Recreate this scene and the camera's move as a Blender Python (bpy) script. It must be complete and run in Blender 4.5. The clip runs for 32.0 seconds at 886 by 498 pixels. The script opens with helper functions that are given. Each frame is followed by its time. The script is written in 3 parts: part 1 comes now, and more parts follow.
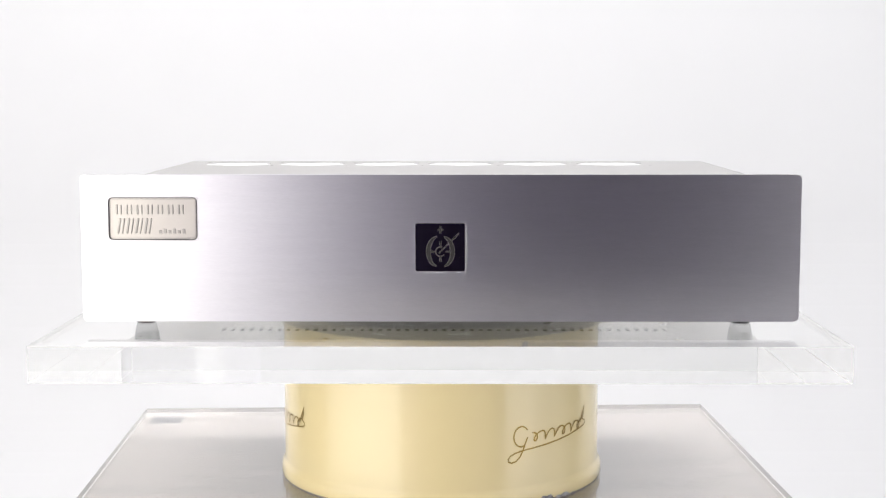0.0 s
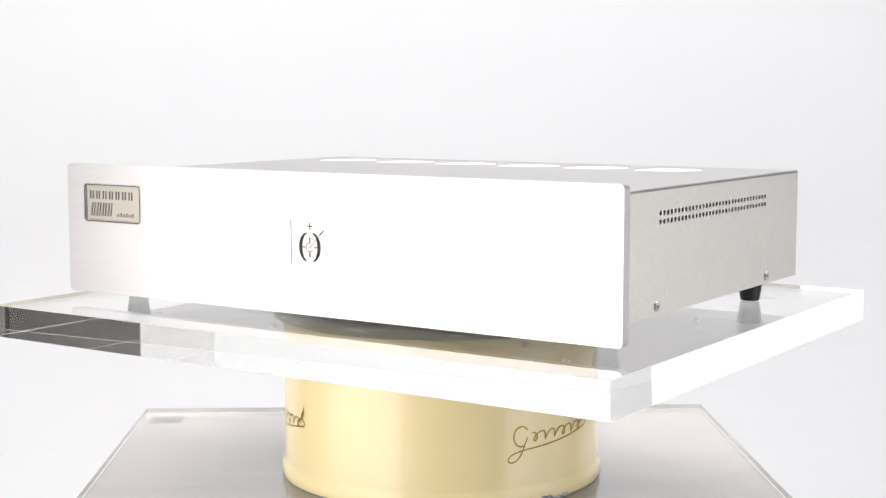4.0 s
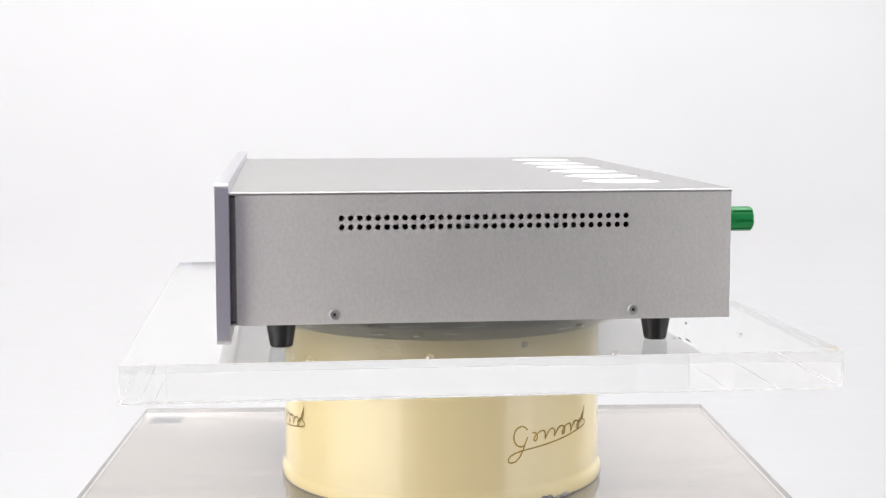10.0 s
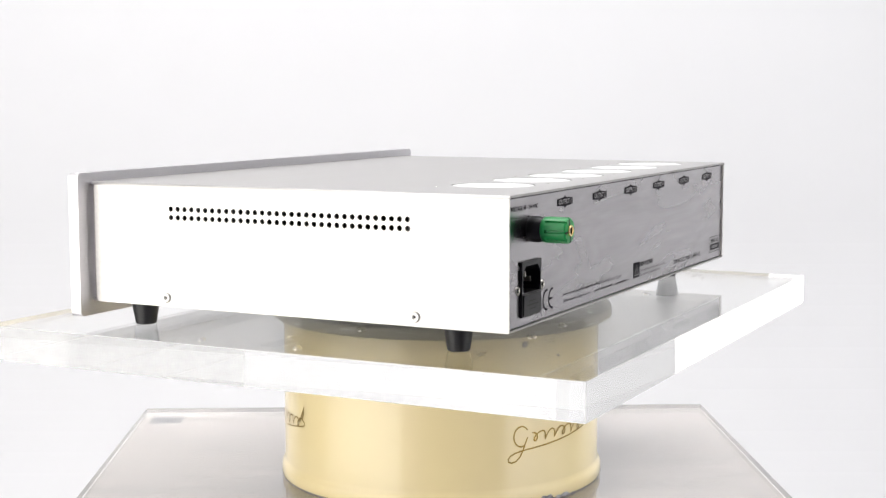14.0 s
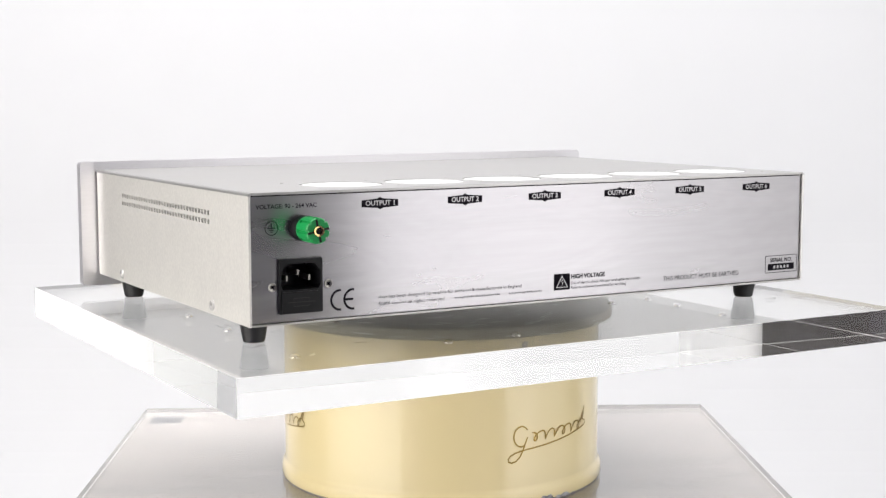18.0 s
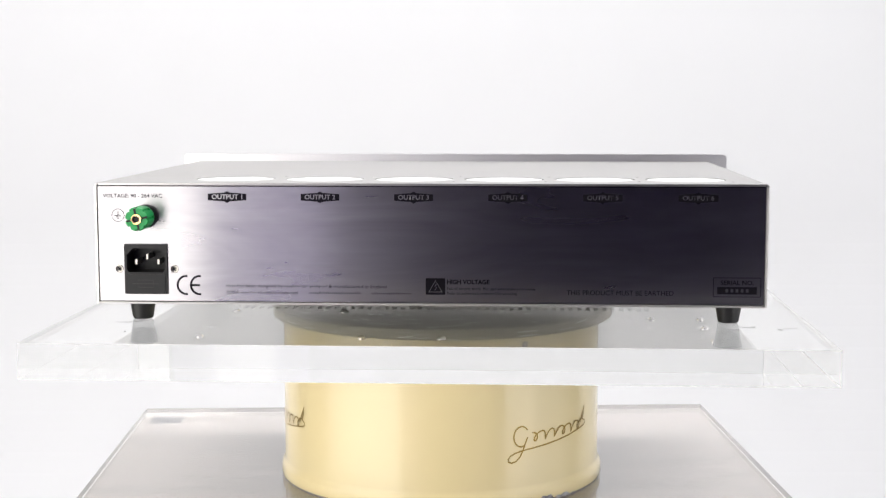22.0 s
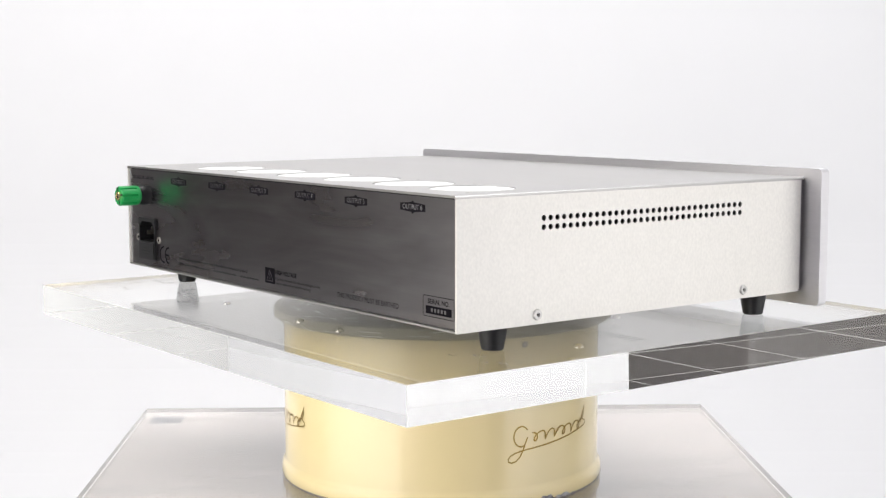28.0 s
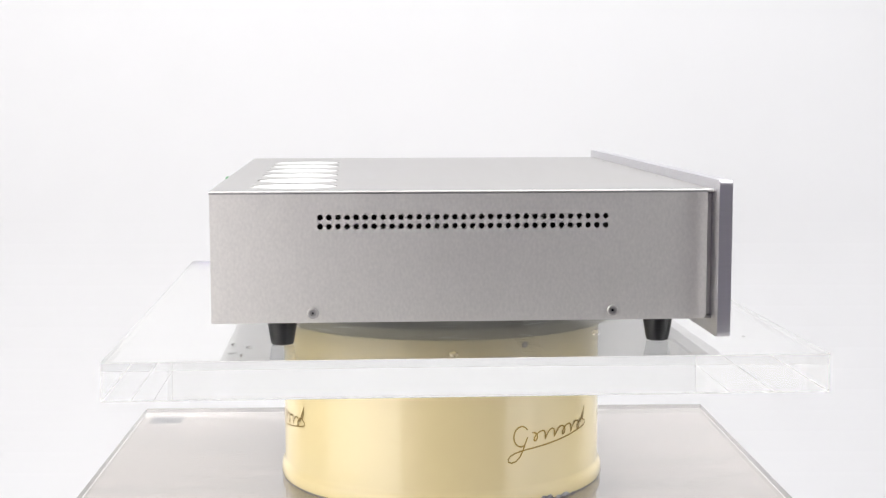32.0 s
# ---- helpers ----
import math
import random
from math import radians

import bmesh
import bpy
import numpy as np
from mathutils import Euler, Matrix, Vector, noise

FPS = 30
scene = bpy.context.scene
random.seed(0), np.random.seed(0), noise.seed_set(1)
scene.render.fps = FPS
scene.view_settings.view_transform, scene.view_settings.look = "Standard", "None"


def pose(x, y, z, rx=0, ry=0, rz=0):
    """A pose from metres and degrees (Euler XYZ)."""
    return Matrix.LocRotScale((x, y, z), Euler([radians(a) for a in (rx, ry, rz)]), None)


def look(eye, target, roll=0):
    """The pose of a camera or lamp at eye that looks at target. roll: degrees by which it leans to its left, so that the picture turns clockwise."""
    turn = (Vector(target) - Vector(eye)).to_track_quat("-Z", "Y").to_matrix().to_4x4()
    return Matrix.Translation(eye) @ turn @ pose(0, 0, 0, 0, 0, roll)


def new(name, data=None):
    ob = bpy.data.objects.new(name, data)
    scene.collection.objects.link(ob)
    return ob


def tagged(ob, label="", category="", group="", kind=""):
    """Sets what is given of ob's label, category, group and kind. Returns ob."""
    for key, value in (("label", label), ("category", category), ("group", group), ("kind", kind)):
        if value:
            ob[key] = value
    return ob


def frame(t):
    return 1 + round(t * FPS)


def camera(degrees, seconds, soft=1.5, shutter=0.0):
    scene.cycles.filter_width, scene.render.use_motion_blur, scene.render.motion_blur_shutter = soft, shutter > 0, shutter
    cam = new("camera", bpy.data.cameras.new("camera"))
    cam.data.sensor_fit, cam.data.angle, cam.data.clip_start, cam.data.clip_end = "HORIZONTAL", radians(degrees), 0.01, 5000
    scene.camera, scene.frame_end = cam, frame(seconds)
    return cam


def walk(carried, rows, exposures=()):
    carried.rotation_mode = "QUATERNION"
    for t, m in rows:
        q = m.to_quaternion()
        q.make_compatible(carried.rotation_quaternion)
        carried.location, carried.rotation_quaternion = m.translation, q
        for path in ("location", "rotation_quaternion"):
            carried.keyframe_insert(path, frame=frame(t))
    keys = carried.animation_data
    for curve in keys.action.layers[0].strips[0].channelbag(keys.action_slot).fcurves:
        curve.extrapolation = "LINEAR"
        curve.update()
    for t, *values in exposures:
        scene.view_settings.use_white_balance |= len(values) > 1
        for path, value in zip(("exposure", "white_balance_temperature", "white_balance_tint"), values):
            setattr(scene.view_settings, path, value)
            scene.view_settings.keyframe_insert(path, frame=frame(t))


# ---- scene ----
cam = camera(34.05, 32.0, soft=1.35)
scene.cycles.max_bounces = 32
scene.cycles.transmission_bounces = 32
scene.cycles.glossy_bounces = 12
EYE = (0.0, -1.0062, 0.1431)
PITCH = 6.185
STILL = pose(*EYE, 90 - PITCH, 0.06, -0.013)
walk(cam, [(0.0, STILL), (32.0, STILL)], exposures=[(0.0, 0.0), (32.0, 0.0)])

# ---- world and lights ----
world = bpy.data.worlds.new("studio_world")
world.use_nodes = True
world.node_tree.nodes["Background"].inputs["Color"].default_value = (0.9, 0.92, 1.0, 1)
world.node_tree.nodes["Background"].inputs["Strength"].default_value = 0.02
scene.world = world


def area(name, eye, target, width, height, watts, colour=(1, 1, 1), spread=180, fall=()):
    lamp = bpy.data.lights.new(name, "AREA")
    lamp.shape, lamp.size, lamp.size_y = "RECTANGLE", width, height
    lamp.energy, lamp.color, lamp.spread = watts, colour, radians(spread)
    ob = new(name, lamp)
    ob.matrix_world = look(eye, target)
    if fall:
        # a softbox glows most in its middle and less towards the given side: stops as (place across 0 to 1, share)
        lamp.use_nodes = True
        nt = lamp.node_tree
        geo, split, ramp = nt.nodes.new("ShaderNodeNewGeometry"), nt.nodes.new("ShaderNodeSeparateXYZ"), nt.nodes.new("ShaderNodeValToRGB")
        nt.links.new(geo.outputs["Parametric"], split.inputs[0])
        nt.links.new(split.outputs["X"], ramp.inputs["Fac"])
        ramp.color_ramp.interpolation = "EASE"
        while len(ramp.color_ramp.elements) < len(fall):
            ramp.color_ramp.elements.new(0.5)
        for e, (at, share) in zip(ramp.color_ramp.elements, fall):
            e.position, e.color = at, (share, share, share, 1)
        nt.links.new(ramp.outputs["Color"], nt.nodes["Emission"].inputs["Strength"])
    return ob


# two softboxes beside the camera, weaker diffusers, two added purple lamps, one bank overhead, two strips that light
# the backdrop from above
area("softbox_left", (-0.615, -0.3435, 0.17), (-0.03, 0.4815, 0.17), 0.823, 1.50, 12.0, (1.0, 0.97, 0.925), fall=((0.0, 0.36), (0.25, 0.62), (0.60, 1.0), (1.0, 1.0)))
area("front_diffuser", (-0.226, -0.621, 0.17), (0.016, -0.089, 0.17), 0.120, 1.50, 0.34, (0.80, 0.72, 1.0))
area("softbox_right", (0.5696, -0.4958, 0.17), (-0.0224, 0.0562, 0.17), 0.401, 1.50, 3.88, (1.0, 0.985, 0.985), fall=((0.0, 0.01), (0.22, 0.03), (0.36, 1.0), (1.0, 1.0)))
# lamps added for the purple tone mirrored in the back steel, source unseen
area("purple_fill_left", (-0.29, -1.10, 0.17), (0.0, -0.1, 0.17), 0.22, 1.50, 0.14, (0.84, 0.76, 1.0))
area("purple_fill_right", (0.445, -0.98, 0.17), (0.0, -0.1, 0.17), 0.11, 1.50, 0.13, (0.78, 0.68, 1.0))
area("side_diffuser_front", (0.7402, -0.2329, 0.17), (0.0032, -0.0289, 0.17), 0.246, 1.50, 1.35, (1.0, 0.99, 0.985), fall=((0.0, 1.3), (1.0, 0.8)))
area("side_diffuser_rear", (0.777, 0.0137, 0.17), (0.0, 0.0367, 0.17), 0.2565, 1.50, 0.88, (1.0, 0.99, 0.985), fall=((0.0, 1.3), (1.0, 0.35)))
area("overhead_bank", (0.0, 0.1, 1.45), (0.0, 0.15, 0.0), 1.6, 1.2, 19.0, (1.0, 0.99, 0.985))
area("backdrop_strip_left", (-0.58, 0.6, 1.8), (-0.66, 1.75, -0.15), 0.7, 0.3, 11.0, (1.0, 0.985, 0.97))
area("backdrop_strip_right", (1.0, 0.6, 1.8), (1.02, 1.75, -0.15), 1.4, 0.3, 22.8, (0.97, 0.98, 1.0))


# ---- materials ----
def material(name, colour, rough=0.5, metal=0.0, vary=0.06, scale=40.0, stretch=(1, 1, 1), bump=0.0, bump_scale=300.0,
             rough_vary=0.08, aniso=0.0, turn=0.0, coat=0.0, ior=1.45, haze=0.0, haze_rough=0.5, cloud=0.6, beckmann=False, spread=None):
    m = bpy.data.materials.new(name)
    m.use_nodes = True
    nt = m.node_tree
    b = nt.nodes["Principled BSDF"]
    b.inputs["Metallic"].default_value = metal
    b.inputs["IOR"].default_value = ior
    b.inputs["Coat Weight"].default_value = coat
    b.inputs["Coat Roughness"].default_value = 0.06
    co = nt.nodes.new("ShaderNodeTexCoord")
    mp = nt.nodes.new("ShaderNodeMapping")
    mp.inputs["Scale"].default_value = stretch
    nt.links.new(co.outputs["Object"], mp.inputs["Vector"])
    big = nt.nodes.new("ShaderNodeTexNoise")
    big.inputs["Scale"].default_value = scale * 0.15
    big.inputs["Detail"].default_value = 4
    fine = nt.nodes.new("ShaderNodeTexNoise")
    fine.inputs["Scale"].default_value = scale
    fine.inputs["Detail"].default_value = 6
    for n in (big, fine):
        nt.links.new(mp.outputs["Vector"], n.inputs["Vector"])
    mean = nt.nodes.new("ShaderNodeMath")
    mean.operation = "MULTIPLY_ADD"
    mean.inputs[1].default_value = cloud
    nt.links.new(big.outputs["Fac"], mean.inputs[0])
    half = nt.nodes.new("ShaderNodeMath")
    half.operation = "MULTIPLY"
    half.inputs[1].default_value = 1 - cloud
    nt.links.new(fine.outputs["Fac"], half.inputs[0])
    nt.links.new(half.outputs[0], mean.inputs[2])
    ramp = nt.nodes.new("ShaderNodeValToRGB")
    ramp.color_ramp.elements[0].position, ramp.color_ramp.elements[1].position = 0.3, 0.7
    ramp.color_ramp.elements[0].color = (*[c * (1 - vary) for c in colour], 1)
    ramp.color_ramp.elements[1].color = (*[min(1, c * (1 + vary)) for c in colour], 1)
    nt.links.new(mean.outputs[0], ramp.inputs["Fac"])
    nt.links.new(ramp.outputs["Color"], b.inputs["Base Color"])
    rr = nt.nodes.new("ShaderNodeMapRange")
    rr.inputs["From Min"].default_value, rr.inputs["From Max"].default_value = 0.3, 0.7
    rr.inputs["To Min"].default_value, rr.inputs["To Max"].default_value = rough * (1 - rough_vary), rough * (1 + rough_vary)
    nt.links.new(mean.outputs[0], rr.inputs["Value"])
    nt.links.new(rr.outputs["Result"], b.inputs["Roughness"])
    if aniso:
        b.inputs["Anisotropic"].default_value = aniso
        b.inputs["Anisotropic Rotation"].default_value = turn
        tg = nt.nodes.new("ShaderNodeTangent")
        tg.direction_type, tg.axis = "RADIAL", "Z"
        nt.links.new(tg.outputs["Tangent"], b.inputs["Tangent"])
    if spread:
        # brushed along one axis: the gloss spreads across it
        b.inputs["Anisotropic"].default_value = 0.15
        way, put = nt.nodes.new("ShaderNodeCombineXYZ"), nt.nodes.new("ShaderNodeVectorTransform")
        for k, v in zip("XYZ", spread):
            way.inputs[k].default_value = v
        put.vector_type, put.convert_from, put.convert_to = "VECTOR", "OBJECT", "WORLD"
        nt.links.new(way.outputs[0], put.inputs[0])
        nt.links.new(put.outputs[0], b.inputs["Tangent"])
    if beckmann:
        g = nt.nodes.new("ShaderNodeBsdfAnisotropic")
        g.distribution = "BECKMANN"
        nt.links.new(ramp.outputs["Color"], g.inputs["Color"])
        nt.links.new(rr.outputs["Result"], g.inputs["Roughness"])
        g.inputs["Anisotropy"].default_value = aniso
        g.inputs["Rotation"].default_value = turn
        nt.links.new(tg.outputs["Tangent"], g.inputs["Tangent"])
        d, soft = nt.nodes.new("ShaderNodeBsdfDiffuse"), nt.nodes.new("ShaderNodeMixShader")
        nt.links.new(ramp.outputs["Color"], d.inputs["Color"])
        soft.inputs[0].default_value = 0.07
        nt.links.new(g.outputs[0], soft.inputs[1])
        nt.links.new(d.outputs[0], soft.inputs[2])
        nt.links.new(soft.outputs[0], nt.nodes["Material Output"].inputs["Surface"])
    if haze:
        h = nt.nodes.new("ShaderNodeBsdfAnisotropic")
        h.distribution = "BECKMANN"
        h.inputs["Roughness"].default_value = haze_rough
        nt.links.new(ramp.outputs["Color"], h.inputs["Color"])
        mix = nt.nodes.new("ShaderNodeMixShader")
        # finger smudges: the haze comes and goes in soft patches
        smudge, level = nt.nodes.new("ShaderNodeTexNoise"), nt.nodes.new("ShaderNodeMapRange")
        smudge.inputs["Scale"].default_value, smudge.inputs["Detail"].default_value, smudge.inputs["Distortion"].default_value = 16, 3, 1.2
        flat = nt.nodes.new("ShaderNodeMapping")
        flat.inputs["Scale"].default_value = (0.35, 1, 1.6)
        nt.links.new(co.outputs["Object"], flat.inputs["Vector"])
        nt.links.new(flat.outputs["Vector"], smudge.inputs["Vector"])
        level.inputs["From Min"].default_value, level.inputs["From Max"].default_value = 0.38, 0.68
        level.inputs["To Min"].default_value, level.inputs["To Max"].default_value = haze * 0.9, haze * 1.35
        nt.links.new(smudge.outputs["Fac"], level.inputs["Value"])
        nt.links.new(level.outputs["Result"], mix.inputs[0])
        nt.links.new(b.outputs[0], mix.inputs[1])
        nt.links.new(h.outputs[0], mix.inputs[2])
        nt.links.new(mix.outputs[0], nt.nodes["Material Output"].inputs["Surface"])
    if bump:
        bn = nt.nodes.new("ShaderNodeTexNoise")
        bn.inputs["Scale"].default_value = bump_scale
        bn.inputs["Detail"].default_value = 3
        nt.links.new(mp.outputs["Vector"], bn.inputs["Vector"])
        bp = nt.nodes.new("ShaderNodeBump")
        bp.inputs["Strength"].default_value = bump
        bp.inputs["Distance"].default_value = 0.0005
        nt.links.new(bn.outputs["Fac"], bp.inputs["Height"])
        nt.links.new(bp.outputs["Normal"], b.inputs["Normal"])
    return m


def acrylic(name, tint, rough=0.0):
    m = bpy.data.materials.new(name)
    m.use_nodes = True
    b = m.node_tree.nodes["Principled BSDF"]
    b.inputs["Base Color"].default_value = (*tint, 1)
    b.inputs["Transmission Weight"].default_value = 1.0
    b.inputs["Roughness"].default_value = rough
    b.inputs["IOR"].default_value = 1.49
    return m


def frosted(name, colour):
    """Sawn acrylic edge: half scatters back, half lets light through."""
    m = bpy.data.materials.new(name)
    m.use_nodes = True
    nt = m.node_tree
    d, tr, mix = nt.nodes.new("ShaderNodeBsdfDiffuse"), nt.nodes.new("ShaderNodeBsdfTranslucent"), nt.nodes.new("ShaderNodeMixShader")
    d.inputs["Color"].default_value = tr.inputs["Color"].default_value = (*colour, 1)
    nt.links.new(d.outputs[0], mix.inputs[1])
    nt.links.new(tr.outputs[0], mix.inputs[2])
    nt.links.new(mix.outputs[0], nt.nodes["Material Output"].inputs["Surface"])
    return m


PAPER = material("white_paper", (0.83, 0.83, 0.84), 0.9, vary=0.012, scale=6)
DARK_WALL = material("dark_studio_paint", (0.060, 0.041, 0.122), 0.85, vary=0.1, scale=3)
WARM_WALL = material("taupe_studio_paint", (0.30, 0.262, 0.232), 0.85, vary=0.28, scale=6)
GREY_WALL = material("grey_studio_paint", (0.17, 0.155, 0.15), 0.85, vary=0.1, scale=3)
FOAM = material("white_foam_board", (0.82, 0.82, 0.82), 0.85, vary=0.02, scale=8)
BRUSHED = material("brushed_aluminium", (0.81, 0.80, 0.825), 0.495, 1.0, 0.035, 70, (4, 1, 40), 0.0, 900, 0.04, 0.25, 0.0, cloud=0.4, beckmann=True)
BRUSHED_EDGE = material("milled_aluminium_edge", (0.82, 0.82, 0.83), 0.36, 1.0, 0.04, 60, (1, 1, 20), rough_vary=0.1)
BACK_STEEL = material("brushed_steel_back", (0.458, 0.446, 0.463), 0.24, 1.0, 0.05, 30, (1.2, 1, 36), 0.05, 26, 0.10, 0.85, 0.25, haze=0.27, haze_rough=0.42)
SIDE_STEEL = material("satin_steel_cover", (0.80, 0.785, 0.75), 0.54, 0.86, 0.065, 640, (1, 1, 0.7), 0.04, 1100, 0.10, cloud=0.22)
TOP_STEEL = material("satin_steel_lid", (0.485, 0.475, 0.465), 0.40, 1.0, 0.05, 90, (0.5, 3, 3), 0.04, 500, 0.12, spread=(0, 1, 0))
# near-black colour that stands in for shade in gaps and bores
INSIDE_SHADE = material("inside_shade", (0.012, 0.012, 0.012), 0.8, vary=0.2, ior=1.15)
RUBBER = material("black_rubber", (0.012, 0.012, 0.013), 0.42, vary=0.3, scale=150, bump=0.1)
BLACK_PLASTIC = material("black_plastic", (0.010, 0.010, 0.011), 0.34, vary=0.3, scale=200, bump=0.05, ior=1.35)
INK = material("black_ink", (0.010, 0.009, 0.012), 0.38, vary=0.2, scale=200, ior=1.06)
WHITE_DISC = material("white_plastic", (0.86, 0.86, 0.86), 0.45, vary=0.02, scale=80)
BADGE = material("nickel_badge", (0.56, 0.53, 0.485), 0.40, 1.0, 0.05, 100, bump=0.05)
BADGE_RELIEF = material("dark_filled_relief", (0.40, 0.383, 0.35), 0.28, 1.0, 0.1, 100)
BRIGHT_SCREW = material("bright_nickel_screw", (0.50, 0.48, 0.44), 0.30, 1.0, 0.05, 100)
SMOKED = material("polished_dark_metal", (0.56, 0.53, 0.51), 0.10, 1.0, vary=0.06, scale=60)
ETCH = material("etched_grey", (0.05, 0.048, 0.047), 0.6, vary=0.15, scale=300, ior=1.12)
CHROME = material("shiny_screw_head", (0.80, 0.79, 0.77), 0.10, 1.0, 0.05, 300)
SCREW = material("steel_screw", (0.60, 0.59, 0.575), 0.45, 1.0, 0.1, 300)
BRASS = material("brass", (0.88, 0.66, 0.30), 0.2, 1.0, 0.1, 300)
GREEN = material("green_plastic", (0.009, 0.27, 0.065), 0.3, vary=0.12, scale=150, bump=0.06)
ENAMEL = material("cream_enamel", (0.90, 0.755, 0.42), 0.3, vary=0.03, scale=14, bump=0.03, bump_scale=60, coat=0.85)
CHIP = material("chipped_primer", (0.36, 0.36, 0.365), 0.7, vary=0.95, scale=260, cloud=0.3)
GOLD = material("gold_transfer", (0.36, 0.24, 0.055), 0.3, 0.7, 0.25, 120)
PLATTER = material("scratched_platter", (0.20, 0.19, 0.145), 0.5, 0.2, 0.55, 60, (1, 1, 1), 0.3, 200)
PLATTER_RIM = material("olive_platter_rim", (0.27, 0.252, 0.175), 0.5, 0.0, 0.3, 50, (1, 1, 4))
PEDESTAL = material("brushed_pedestal", (0.355, 0.322, 0.298), 0.8, 0.0, 0.30, 34, (1.5, 8, 1), 0.05, 300)
PAD = material("dark_pad", (0.10, 0.10, 0.105), 0.9, vary=0.1)
FINE_PRINT = material("grey_ink", (0.03, 0.03, 0.033), 0.38, vary=0.2, scale=300, ior=1.18)
SCRATCHED = material("pale_scratch", (0.86, 0.85, 0.80), 0.5, vary=0.2, scale=300)
SCRATCH = material("scuff_mark", (0.24, 0.235, 0.23), 0.7, vary=0.3, scale=400)
ACRYLIC = acrylic("clear_acrylic", (0.964, 0.970, 0.957))
ACRYLIC_SAWN = acrylic("saw_cut_acrylic_side", (0.93, 0.93, 0.92), 0.3)
FROSTED = frosted("frosted_acrylic_edge", (0.88, 0.87, 0.84))
ACRYLIC_BASE = acrylic("clear_acrylic_base", (0.955, 0.955, 0.950))


# ---- shape helpers ----
def part(name, bm, mat, parent, label=""):
    me = bpy.data.meshes.new(name)
    bm.normal_update()
    bm.to_mesh(me)
    bm.free()
    me.materials.append(mat)
    ob = new(name, me)
    if parent is not None:
        ob.parent = parent
    if label:
        ob["label"] = label
    return ob


def frost_edges(ob):
    """Gives the slanted edge faces of a clear block their matt finish."""
    ob.data.materials.append(FROSTED)
    for p in ob.data.polygons:
        if max(abs(c) for c in p.normal) < 0.98:
            p.material_index = 1


def smooth(ob, angle=35):
    me = ob.data
    me.polygons.foreach_set("use_smooth", [True] * len(me.polygons))
    me.set_sharp_from_angle(angle=radians(angle))
    return ob


def box(x0, x1, y0, y1, z0, z1, bevel=0.0, seg=2):
    own = bmesh.new()
    bmesh.ops.create_cube(own, size=1, matrix=Matrix.LocRotScale(((x0 + x1) / 2, (y0 + y1) / 2, (z0 + z1) / 2), None, (x1 - x0, y1 - y0, z1 - z0)))
    if bevel:
        bmesh.ops.bevel(own, geom=own.edges[:], offset=bevel, segments=seg, profile=0.5, affect="EDGES")
    return own


def merge(*bms):
    out = bmesh.new()
    for b in bms:
        me = bpy.data.meshes.new("tmp")
        b.to_mesh(me)
        b.free()
        out.from_mesh(me)
        bpy.data.meshes.remove(me)
    return out


def lathe(profile, n=48, closed=True):
    bm = bmesh.new()
    rings = [[bm.verts.new((r * math.cos(2 * math.pi * k / n), r * math.sin(2 * math.pi * k / n), z)) for k in range(n)] for r, z in profile]
    for a, b in zip(rings, rings[1:]):
        for k in range(n):
            bm.faces.new((a[k], a[(k + 1) % n], b[(k + 1) % n], b[k]))
    if closed:
        bm.faces.new(rings[0][::-1])
        bm.faces.new(rings[-1])
    bmesh.ops.recalc_face_normals(bm, faces=bm.faces[:])
    return bm


def rrect(x0, x1, y0, y1, r, n=5):
    pts = []
    for cx, cy, a in ((x1 - r, y1 - r, 0), (x0 + r, y1 - r, 90), (x0 + r, y0 + r, 180), (x1 - r, y0 + r, 270)):
        for k in range(n + 1):
            t = radians(a + 90 * k / n)
            pts.append((cx + r * math.cos(t), cy + r * math.sin(t)))
    return pts


def circle(x, y, r, n=14):
    return [(x + r * math.cos(2 * math.pi * k / n), y + r * math.sin(2 * math.pi * k / n)) for k in range(n)]


def plate(outer, holes, z0, z1, m=Matrix.Identity(4)):
    """A flat plate with an outline and holes through it, from z0 to z1, set at m."""
    bm = bmesh.new()
    loops = {}
    for z in (z0, z1):
        edges = []
        for i, loop in enumerate([outer, *holes]):
            vs = [bm.verts.new((x, y, z)) for x, y in loop]
            loops[i, z] = vs
            edges += [bm.edges.new((a, b)) for a, b in zip(vs, vs[1:] + vs[:1])]
        bmesh.ops.triangle_fill(bm, edges=edges, use_beauty=True, use_dissolve=False)
    for i in range(1 + len(holes)):
        a, b = loops[i, z0], loops[i, z1]
        for k in range(len(a)):
            j = (k + 1) % len(a)
            bm.faces.new((a[k], a[j], b[j], b[k]))
    bmesh.ops.recalc_face_normals(bm, faces=bm.faces[:])
    bmesh.ops.transform(bm, matrix=m, verts=bm.verts)
    return bm


def ribbon(points, width, m=Matrix.Identity(4), wrap=None, closed=False):
    """A flat stroke along 2D points; wrap bends it on a cylinder of that radius (x becomes arc length)."""
    bm = bmesh.new()
    pts = [Vector((*p, 0)) for p in points]
    rows = []
    n = len(pts)
    for k, p in enumerate(pts):
        a = pts[(k - 1) % n] if closed or k else p
        b = pts[(k + 1) % n] if closed or k < n - 1 else p
        d = (b - a).normalized()
        nrm = Vector((-d.y, d.x, 0))
        w = width(k / (n - 1)) if callable(width) else width
        row = [p + nrm * w / 2, p - nrm * w / 2]
        if wrap:
            row = [Vector((wrap * math.sin(q.x / wrap), -wrap * math.cos(q.x / wrap), q.y)) for q in row]
        rows.append([bm.verts.new(m @ q) for q in row])
    pairs = list(zip(rows, rows[1:])) + ([(rows[-1], rows[0])] if closed else [])
    for a, b in pairs:
        bm.faces.new((a[0], a[1], b[1], b[0]))
    return bm


